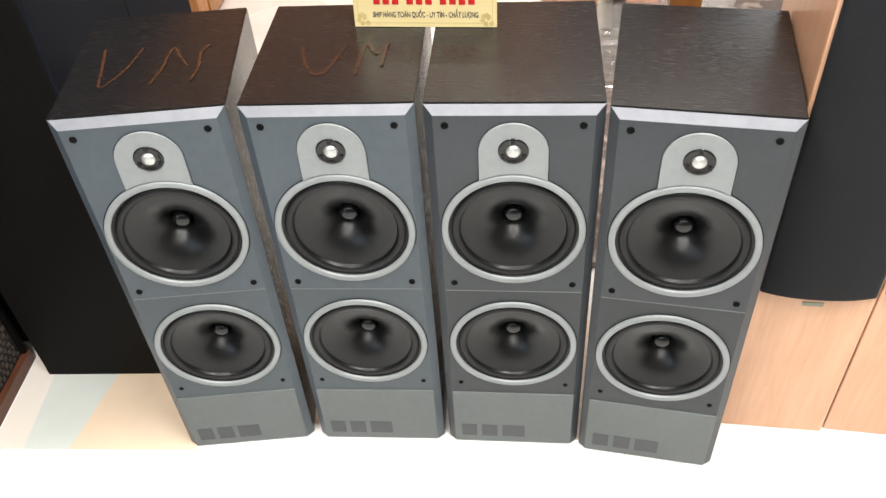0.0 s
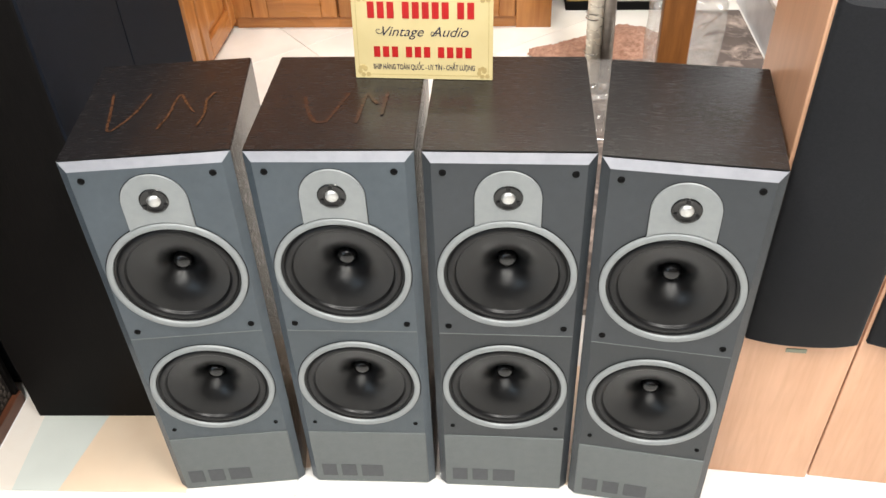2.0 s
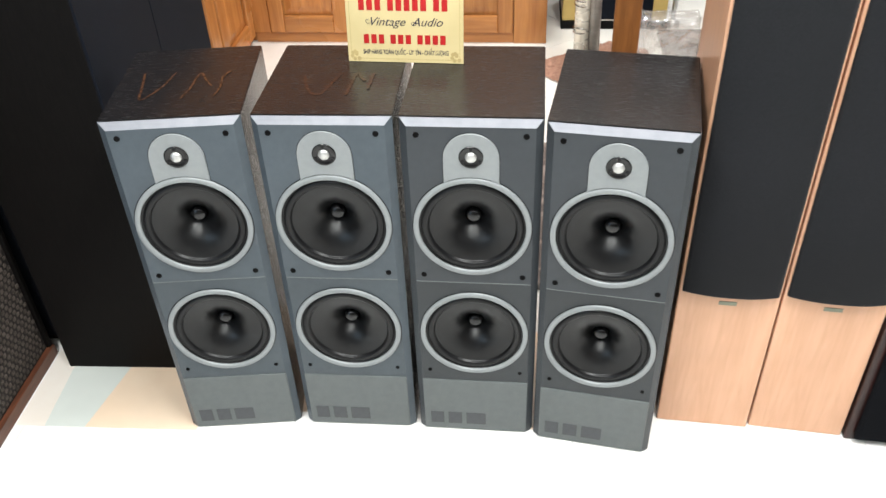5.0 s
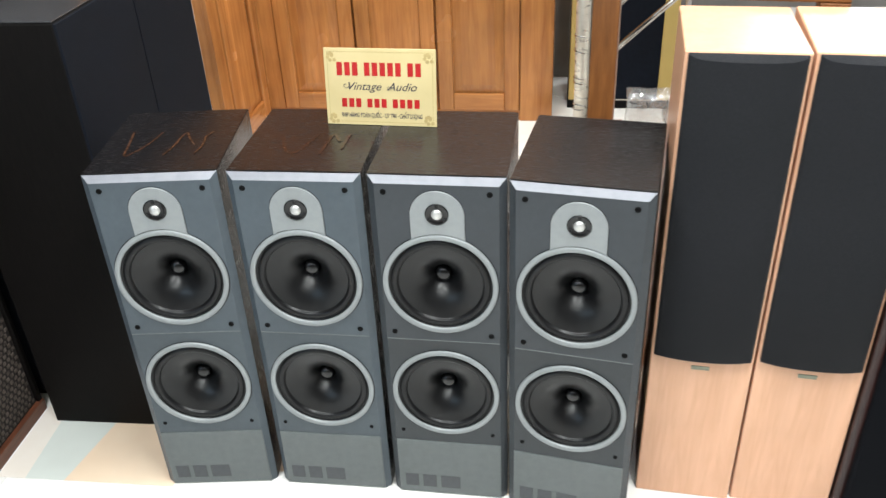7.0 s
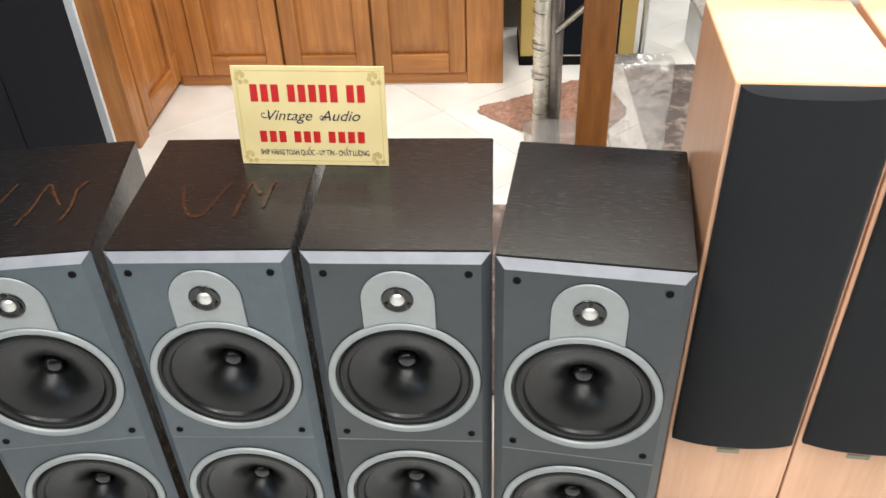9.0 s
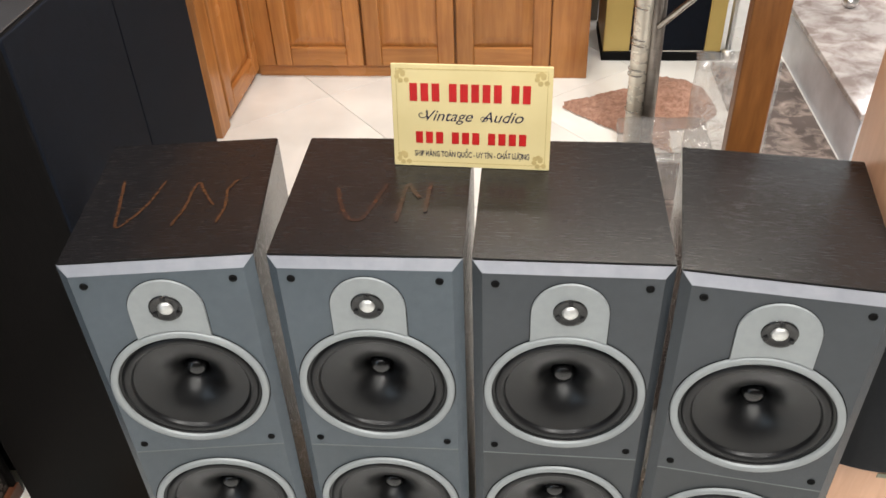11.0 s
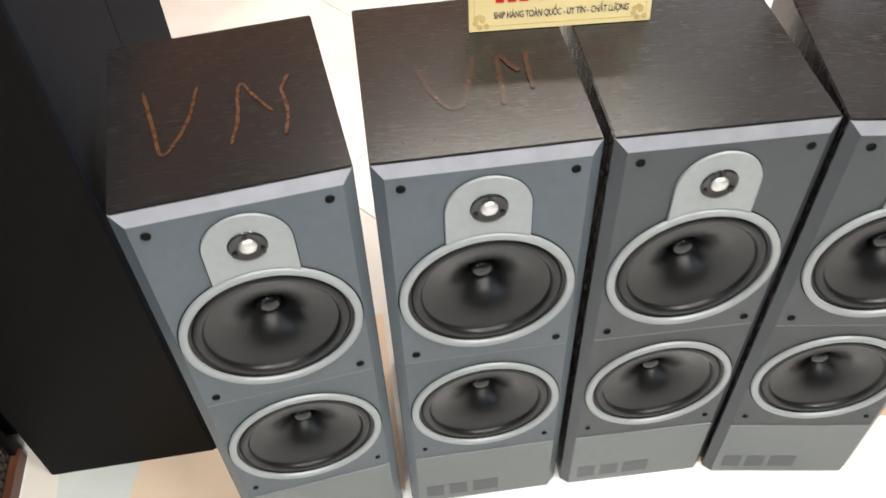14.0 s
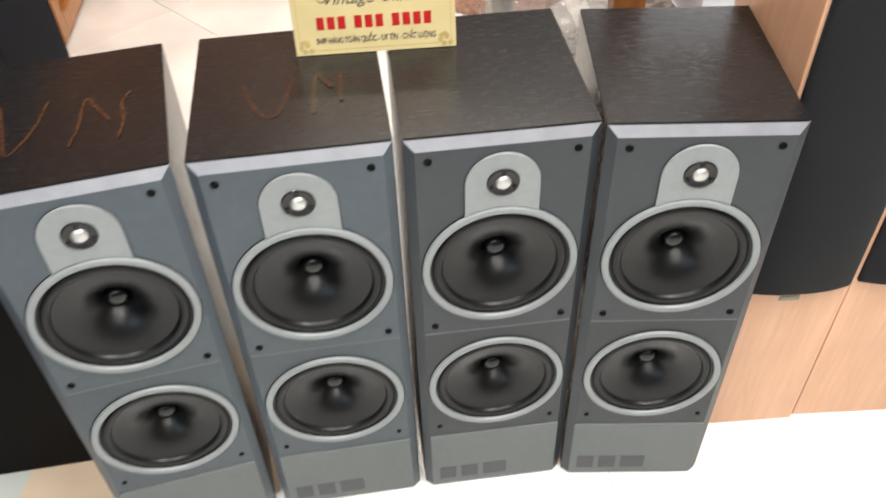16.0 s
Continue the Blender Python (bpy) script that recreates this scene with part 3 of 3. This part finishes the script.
# ---- beech tower speakers ----
def beech_speaker():
    t = thing("beech_speaker", "pale beech tower speaker with tall charcoal cloth grille", "speaker", group="pair of beech tower speakers")
    w, h, d = 0.185, 0.947, 0.25
    part("cabinet", box(-w / 2, w / 2, 0, d, 0, h, 0.003, 2), BEECH, t)
    # bowed grille
    bm = bmesh.new()
    n, z0, z1 = 24, 0.366, 0.944
    rows = []
    for zz, k in ((z0, 0.90), (z0 + 0.004, 1.0), (0.66, 1.0), (0.90, 1.0), (z1, 1.0), (z1, 1.0), (z1, 0.16)):
        row = []
        for i in range(n + 1):
            u = -1 + 2 * i / n
            side = 0.007 + 0.014 * (1 - abs(u) ** 2.4)
            drop = 0.0075 * (1 - abs(u) ** 9) if zz == z1 and k == 1.0 else 0.0
            row.append(bm.verts.new((u * 0.0868, -side * k, zz - drop)))
        rows.append(row)
    # the slanted lip at the top meets the front in a sharp edge
    for a, b in [(rows[j], rows[j + 1]) for j in (0, 1, 2, 3, 5)]:
        for i in range(n):
            bm.faces.new((a[i], a[i + 1], b[i + 1], b[i]))
    back = [[bm.verts.new((v.co.x, 0.0005, v.co.z)) for v in r] for r in (rows[0], rows[-1])]
    for r, b in ((rows[0], back[0]), (rows[-1], back[1])):
        for i in range(n):
            bm.faces.new((r[i], r[i + 1], b[i + 1], b[i]))
    for side in (0, n):
        bm.faces.new([rows[j][side] for j in (0, 1, 2, 3, 4, 6)] + [back[1][side], back[0][side]])
    part("grille", bm, CHARCOAL, t, "charcoal cloth grille", True)
    bm = box(-0.0165, 0.0165, -0.0015, 0.0005, 0.334, 0.343, 0.0006, 1)
    part("badge", bm, BADGE, t, "small green-grey badge")
    return t


beech = beech_speaker()
beech.matrix_world = pose(0.4730, 0.9535, 0, 0, 0, -4.0)
copy_thing(beech, pose(0.6630, 0.9445, 0, 0, 0, -5.4))


# ---- mahogany speaker beside the beech pair ----
t = thing("mahogany_speaker", "dark red mahogany speaker with black cloth front", "speaker", pose(0.903, 0.918, 0, 0, 0, -4))
part("cabinet", box(-0.145, 0.145, 0.0, 0.30, 0, 0.945, 0.004, 2), MAHOGANY, t)
part("grille", box(-0.130, 0.145, -0.014, 0.001, 0.012, 0.935, 0.008, 3), DARKCLOTH, t, "black cloth grille")

# ---- black cabinets ----
for y0, turn, right, deep, lab in ((1.0455, 2.0, 0.142, 0.316, "tall black ash cabinet speaker with dark cloth side"), (1.367, 0.5, 0.130, 0.285, "tall black cabinet speaker standing behind another one")):
    t = thing("black_speaker", lab, "speaker", pose(-0.845, y0, 0, 0, 0, turn), group="pair of tall black cabinet speakers")
    part("cabinet", box(-0.135, right, 0, deep, 0, 0.963, 0.004, 2), BLACKBOX, t)
    part("side_grille", box(right - 0.002, right + 0.004, 0.001, deep - 0.001, 0.004, 0.960, 0.002, 2), BLUECLOTH, t, "dark blue-black cloth side")
    part("top_panel", box(-0.134, right - 0.001, 0.001, deep - 0.002, 0.9632, 0.9655, 0.0008, 1), GLOSSTOP, t, "glossy dark grey top")

t = thing("black_speaker", "black cabinet speaker standing in the corner behind", "speaker", pose(-1.17, 1.13, 0, 0, 0, 1))
part("cabinet", box(-0.17, 0.165, 0, 0.32, 0, 1.02, 0.004, 2), BLACKBOX, t)
part("front_cloth", box(-0.155, 0.150, -0.010, 0.001, 0.02, 1.0, 0.006, 2), BLUECLOTH, t, "black cloth front")

# ---- woven-front cabinet ----
t = thing("woven_front_speaker", "brown wooden speaker with coarse woven cloth front", "speaker", pose(-1.03, 0.70, 0, 0, 0, 1.5))
part("cabinet", box(-0.33, -0.012, -0.42, 0.385, 0, 0.80, 0.004, 2), BROWNWOOD, t)
frame_bm = bmesh.new()
for b in ((-0.02, 0.010, -0.42, 0.385, 0.0, 0.030), (-0.02, 0.010, -0.42, 0.385, 0.775, 0.80), (-0.02, 0.010, -0.42, -0.40, 0.03, 0.775)):
    box(*b, bm=frame_bm)
part("front_frame", frame_bm, BROWNWOOD, t, "reddish-brown wooden frame")
part("end_stile", box(-0.02, 0.006, 0.372, 0.385, 0.03, 0.775, 0.001, 1), BLACKBOX, t, "black end stile")
part("woven_front", box(-0.013, -0.004, -0.40, 0.372, 0.03, 0.775), WEAVE, t, "coarse brown woven cloth")
bm = bmesh.new()
# pairs of threads in staggered rows
for j in range(54):
    for i in range(25):
        y, z = -0.035 + i * 0.0166 + (0.0083 if j % 2 else 0.0), 0.036 + j * 0.0134
        for k in (-0.0042, 0.0006):
            w = 0.0036 + 0.0008 * noise.noise((i * 1.7, j * 2.3, k * 900))
            lift = 0.0010 * noise.noise((i * 3.1, j * 1.3, 5))
            if y + k + w < 0.368 and z < 0.76:
                box(-0.0045, -0.0014 + lift, y + k, y + k + w, z, z + 0.0086 + lift, 0.0010, 1, bm=bm)
threads = part("weave_threads", bm, THREAD, t, "beige and brown threads")
tagged(threads, kind="stuff")

# ---- teak cupboards ----
def door_leaf(parent, x0, x1, z0, z1, y):
    s = 0.062
    leaf = part("door", box(x0 + 0.002, x1 - 0.002, y, y + 0.010, z0, z1), TEAK, parent)
    for b in ((x0 + 0.002, x0 + s, z0, z1), (x1 - s, x1 - 0.002, z0, z1)):
        part("stile", box(b[0], b[1], y - 0.016, y + 0.001, b[2], b[3], 0.005, 3), TEAK, leaf)
    for b in ((x0 + s, x1 - s, z0, z0 + s + 0.01), (x0 + s, x1 - s, z1 - s, z1)):
        part("rail", box(b[0], b[1], y - 0.0155, y + 0.001, b[2], b[3], 0.005, 3), TEAK_FLAT, leaf)
    bm = bmesh.new()
    a0, a1, c0, c1 = x0 + s + 0.004, x1 - s - 0.004, z0 + s + 0.014, z1 - s - 0.004
    lo = [bm.verts.new(p) for p in ((a0, y - 0.001, c0), (a1, y - 0.001, c0), (a1, y - 0.001, c1), (a0, y - 0.001, c1))]
    g = 0.034
    hi = [bm.verts.new(p) for p in ((a0 + g, y - 0.010, c0 + g), (a1 - g, y - 0.010, c0 + g), (a1 - g, y - 0.010, c1 - g), (a0 + g, y - 0.010, c1 - g))]
    bm.faces.new(hi)
    for k in range(4):
        bm.faces.new((lo[k], lo[(k + 1) % 4], hi[(k + 1) % 4], hi[k]))
    part("raised_panel", bm, TEAK, leaf)


t = thing("teak_cupboard", "varnished orange-brown teak cupboard with raised panel doors", "cupboard", pose(0, 2.93, 0))
part("carcass", box(-1.07, 0.158, 0.012, 0.46, 0.0, 2.15, 0.002, 1), TEAK, t)
part("end_board", box(0.030, 0.160, -0.008, 0.013, 0.0, 2.15, 0.002, 1), TEAK, t)
part("plinth", box(-1.035, 0.029, 0.002, 0.014, 0.0, 0.042), TEAK_FLAT, t)
for x0, x1 in ((-0.966, -0.638), (-0.634, -0.308), (-0.304, 0.028)):
    door_leaf(t, x0, x1, 0.046, 2.12, 0.0)
part("corner_post", box(-1.066, -0.968, -0.006, 0.0115, 0.042, 2.15, 0.002, 1), TEAK, t)

tagged(part("white_panel", box(-1.035, -0.880, 2.000, 2.012, 0.0, 0.95, 0.001, 1), WHITEPANEL), "thin white panel standing upright behind the black speakers", "panel")

t = thing("teak_side_cupboard", "varnished teak side cupboard with a raised panel door", "cupboard", Matrix.Translation((-1.042, 2.463, 0)) @ Matrix.Rotation(radians(90), 4, "Z"))
part("carcass", box(0.0, 0.468, 0.012, 0.46, 0.0, 2.15, 0.002, 1), TEAK, t)
part("end_stile", box(0.0, 0.085, -0.004, 0.013, 0.0, 2.15, 0.002, 1), TEAK, t)
door_leaf(t, 0.088, 0.455, 0.03, 2.12, 0.006)

# ---- teak frame stand behind the speakers ----
t = thing("teak_stand", "upright varnished teak stand with posts and a top rail", "stand", pose(0.675, 1.260, 0, 0, 0, -7) @ pose(-0.67, 0, 0))
for x in (0.242, 0.645):
    part("post", box(x, x + 0.052, 0, 0.045, 0, 0.935, 0.003, 2), OAK, t)
part("top_rail", box(0.242, 0.697, 0, 0.045, 0.935, 0.985, 0.003, 2), OAKFLAT, t)
part("bottom_rail", box(0.294, 0.645, 0, 0.045, 0.06, 0.11, 0.003, 2), OAKFLAT, t)

# ---- far corner ----
t = thing("gold_black_speaker", "large speaker with black front and champagne gold sides", "speaker", pose(0, 3.07, 0))
part("base", box(0.222, 0.656, 0.0, 0.30, 0.0, 0.034, 0.003, 1), DARK, t)
part("gold_side", box(0.226, 0.322, 0.006, 0.30, 0.034, 0.95, 0.004, 2), GOLD, t, "champagne gold side panel")
part("gold_side", box(0.592, 0.650, 0.006, 0.30, 0.034, 0.95, 0.004, 2), GOLD, t, "champagne gold side panel")
part("front_panel", box(0.322, 0.592, 0.010, 0.30, 0.034, 0.95, 0.004, 2), BLUECLOTH, t, "black cloth front")
part("skirt_line", box(0.322, 0.592, 0.003, 0.0095, 0.036, 0.041), STEEL, t, "thin bright line")

t = thing("steel_tube_rack", "stainless tube rack wrapped in clear film", "rack", pose(0, 2.41, 0))
# left tube carries a painted cream reflection; the right one is darker
part("tube", tube([(0.270, 0.0, 0.0), (0.262, 0.0, 0.5), (0.256, 0.0, 1.1)], 0.026, 20), CREAM_GLEAM, t, smooth=True)
part("tube", tube([(0.309, -0.004, 0.0), (0.301, -0.004, 0.5), (0.295, -0.004, 1.1)], 0.021, 20), GUNMETAL, t, "dull grey tube", True)
part("cuff", tube([(0.308, -0.004, 0.0), (0.307, -0.004, 0.055)], 0.0245, 20), GUNMETAL, t, "grey foot cuff", True)
for up in (0.0, 0.145):
    part("brace", tube([(0.300, -0.03, 0.420 + up), (0.500, -0.03, 0.610 + up), (0.62, -0.03, 0.72 + up)], 0.009, 10), STEEL, t, "thin diagonal brace", True)
for k, z in enumerate((0.155, 0.27, 0.285, 0.362, 0.375, 0.47, 0.52)):
    part("band", lathe([(0.0262, z - 0.0022), (0.0276, z), (0.0262, z + 0.0022)], 0.0, 0.0, 20), STEEL, t, smooth=True).matrix_basis = Matrix.Translation((0.266 - 0.014 * z, 0, z)) @ Matrix.Rotation(radians(90 + 5 * math.sin(9 * k)), 4, "X") @ Matrix.Rotation(radians(6 * math.cos(7 * k)), 4, "Z") @ Matrix.Translation((0, -z, 0))

t = thing("grey_cabinet", "plain grey cabinet standing in the far corner", "cabinet", pose(0, 3.45, 0))
part("carcass", box(0.02, 0.232, 0, 0.3, 0, 1.1, 0.003, 1), WALLGREY, t)
part("door", box(0.03, 0.222, -0.012, 0.0, 0.06, 1.08, 0.002, 1), WALLGREY, t)

# rug
bm = bmesh.new()
nx, ny = 84, 76
grid = {}
for i in range(nx + 1):
    for j in range(ny + 1):
        u, v = i / nx, j / ny
        x, y = 0.07 + 0.52 * u, 2.36 + 0.60 * v
        d1 = min(x - 0.075 - 0.0, 0.42 * (x - 0.075) + 0.028 - (y - 2.705), 0.9 * (x - 0.075) + (y - 2.705) + 0.012, 0.40 - x)
        d2 = 0.14 - math.hypot(x - 0.43, (y - 2.73) * 0.8)
        edge = min(1, max(0, (max(d1, d2) + 0.012 * noise.noise((u * 9, v * 9, 2))) / 0.02))
        heap = 0.06 * math.exp(-((x - 0.44) ** 2 + (y - 2.72) ** 2) / 0.012)
        z = 0.004 + edge * (0.014 + heap + 0.010 * noise.noise((x * 22, y * 22, 0)) + 0.006 * noise.noise((x * 70, y * 70, 5)))
        grid[i, j] = (bm.verts.new((x, y, z)), edge)
for i in range(nx):
    for j in range(ny):
        q = [grid[i, j], grid[i + 1, j], grid[i + 1, j + 1], grid[i, j + 1]]
        if max(e for _, e in q) > 0.02:
            bm.faces.new([v for v, _ in q])
tagged(part("rug", bm, RUG, smooth=True), "crumpled pinkish-brown fluffy rug on the tiles", "rug")

# low marble bench and slab
t = thing("marble_bench", "low white-sided bench with a veined marble top", "bench", pose(0, 0, 0))
part("side_panel", box(0.885, 1.65, 2.32, 3.30, 0.0, 0.180, 0.002, 1), BENCHSIDE, t, "pale blue-grey side panel")
part("marble_top", box(0.872, 1.66, 2.30, 3.31, 0.180, 0.200, 0.003, 2), MARBLE, t, "veined marble top")
t = thing("chrome_ball", "small round chrome ball on the marble bench", "ball", pose(1.063, 3.08, 0.200))
bm = bmesh.new()
bmesh.ops.create_uvsphere(bm, u_segments=24, v_segments=14, radius=0.026, matrix=Matrix.Translation((0, 0, 0.022)) @ Matrix.Diagonal((1, 1, 0.8, 1)))
part("knob", bm, DOME, t, smooth=True)
slab = tagged(part("marble_slab", box(0.61, 0.868, 2.25, 3.02, 0.0, 0.022, 0.002, 1), DARKMARBLE), "dark veined marble slab lying on the floor", "slab")

# film-wrapped packs
def wrapped_pack(x0, x1, y0, y1, z0, z1, seed):
    bm = bmesh.new()
    box(x0, x1, y0, y1, z0, z1, bm=bm)
    bmesh.ops.subdivide_edges(bm, edges=bm.edges, cuts=9, use_grid_fill=True)
    for v in bm.verts:
        v.co += 0.008 * noise.noise_vector(v.co * 22 + Vector((seed, 0, 0)))
        v.co.z = max(v.co.z, z0 + 0.001)
    return part("wrapped_pack", bm, FILM, smooth=True)


tagged(part("stone_slab", box(0.232, 0.545, 2.108, 2.385, 0.0, 0.020, 0.002, 1), DARKMARBLE), "brown-grey stone slab under the film pack", "slab")
tagged(wrapped_pack(0.215, 0.46, 2.12, 2.365, 0.021, 0.15, 1), "low pack in crumpled clear film on a stone slab", "pack")
tagged(wrapped_pack(0.408, 0.62, 2.27, 2.335, 0.0, 0.37, 4), "tall bag of crumpled clear film on the floor", "bag")
tagged(part("stone_slab", box(0.09, 0.46, 1.376, 2.10, 0.0, 0.02, 0.002, 1), DARKMARBLE), "brown-grey veined stone slab lying on the floor", "slab")
t = thing("chrome_stand", "slim chrome stand with a round foot on the floor", "stand", pose(0.682, 3.10, 0))
part("tube", tube([(0, 0, 0.01), (0, 0, 0.9)], 0.011, 14), DOME, t, smooth=True)
part("foot", lathe([(0.0, 0.035), (0.018, 0.034), (0.028, 0.022), (0.030, 0.006), (0.030, 0.0), (0.0, 0.0)], 0, 0, 24), DOME, t, smooth=True).matrix_basis = Matrix.Rotation(radians(90), 4, "X")

# thin boards under the speakers
t = thing("floor_board", "thin cream board with a grey-green band on the floor", "board", pose(-1.02, 0.859, 0.0002, 0, 0, 1.4))


def slab(points, z):
    bm = bmesh.new()
    lo, hi = [bm.verts.new((x, y, 0)) for x, y in points], [bm.verts.new((x, y, z)) for x, y in points]
    bm.faces.new(lo[::-1])
    bm.faces.new(hi)
    for k in range(len(points)):
        m = (k + 1) % len(points)
        bm.faces.new((lo[k], lo[m], hi[m], hi[k]))
    return bm


part("cream_end", slab([(0, 0), (0.066, 0), (0.045, 0.43), (0, 0.43)], 0.0015), PALEBOARD, t, "pinkish-white end")
part("grey_band", slab([(0.066, 0), (0.158, 0), (0.245, 0.43), (0.045, 0.43)], 0.0015), GREENBOARD, t, "pale grey-green band")
part("board", slab([(0.158, 0), (0.409, 0), (0.409, 0.060), (0.640, 0.060), (0.640, 0.43), (0.245, 0.43)], 0.0015), CREAM, t)
t = thing("floor_board", "thin cream board under the speakers", "board", pose(0.0, 0.915, 0.0002, 0, 0, 0))
part("board", box(0.0, 0.36, 0, 0.30, 0, 0.003), CREAM, t)

# ---- floor tiles ----
def tile_mesh(w, d, mat, name, chamfer=0.0012):
    bm = box(-w / 2, w / 2, -d / 2, d / 2, -0.006, 0.0)
    bmesh.ops.bevel(bm, geom=[e for e in bm.edges if min(v.co.z for v in e.verts) > -0.001], offset=chamfer, segments=1, affect="EDGES")
    me = bpy.data.meshes.new(name)
    bm.to_mesh(me)
    bm.free()
    me.materials.append(mat)
    return me


Y0, Y1, S = 0.872, 1.302, 0.494
front_tile = tile_mesh(0.5992, 0.5992, TILE, "tile", 0.0002)
border_tile = tile_mesh(0.5992, Y1 - Y0 - 0.0008, TILE, "tile", 0.0002)
diag_tile = tile_mesh(S - 0.0022, S - 0.0022, TILE, "tile")


def lay(me, m):
    o = new("tile", me)
    o.parent = floor
    o.matrix_basis = m


for i in range(-4, 5):
    lay(border_tile, pose(0.6 * i - 0.1, (Y0 + Y1) / 2, 0))
    for j in range(6):
        lay(front_tile, pose(0.6 * i - 0.1, Y0 - 0.3 - 0.6 * j, 0))
# the rest is laid on the skew, cut along the straight joint and at the walls
ANGLE = 39.5
for i in range(-12, 13):
    for j in range(-12, 13):
        m = pose(-0.742, 2.772, 0, 0, 0, ANGLE) @ pose((i + 0.5) * S, (j + 0.5) * S, 0)
        corners = [m @ Vector((sx * S / 2, sy * S / 2, 0)) for sx in (-1, 1) for sy in (-1, 1)]
        xs, ys = [c.x for c in corners], [c.y for c in corners]
        if min(ys) > 4.6 or max(ys) < Y1 + 0.02 or min(xs) > 2.98 or max(xs) < -2.98:
            continue
        if min(ys) > Y1 + 0.002 and max(ys) < 4.6 and min(xs) > -3.0 and max(xs) < 3.0:
            lay(diag_tile, m)
            continue
        cut = bmesh.new()
        cut.from_mesh(diag_tile)
        back = m.inverted()
        for co, no in (((0, Y1 + 0.0006, 0), (0, -1, 0)), ((0, 4.6, 0), (0, 1, 0)), ((-3.0, 0, 0), (-1, 0, 0)), ((3.0, 0, 0), (1, 0, 0))):
            geom = cut.verts[:] + cut.edges[:] + cut.faces[:]
            bmesh.ops.bisect_plane(cut, geom=geom, plane_co=back @ Vector(co), plane_no=(back.to_3x3() @ Vector(no)).normalized(), clear_outer=True)
        if len(cut.faces) > 2:
            me = bpy.data.meshes.new("tile")
            cut.to_mesh(me)
            me.materials.append(TILE)
            lay(me, m)
        cut.free()
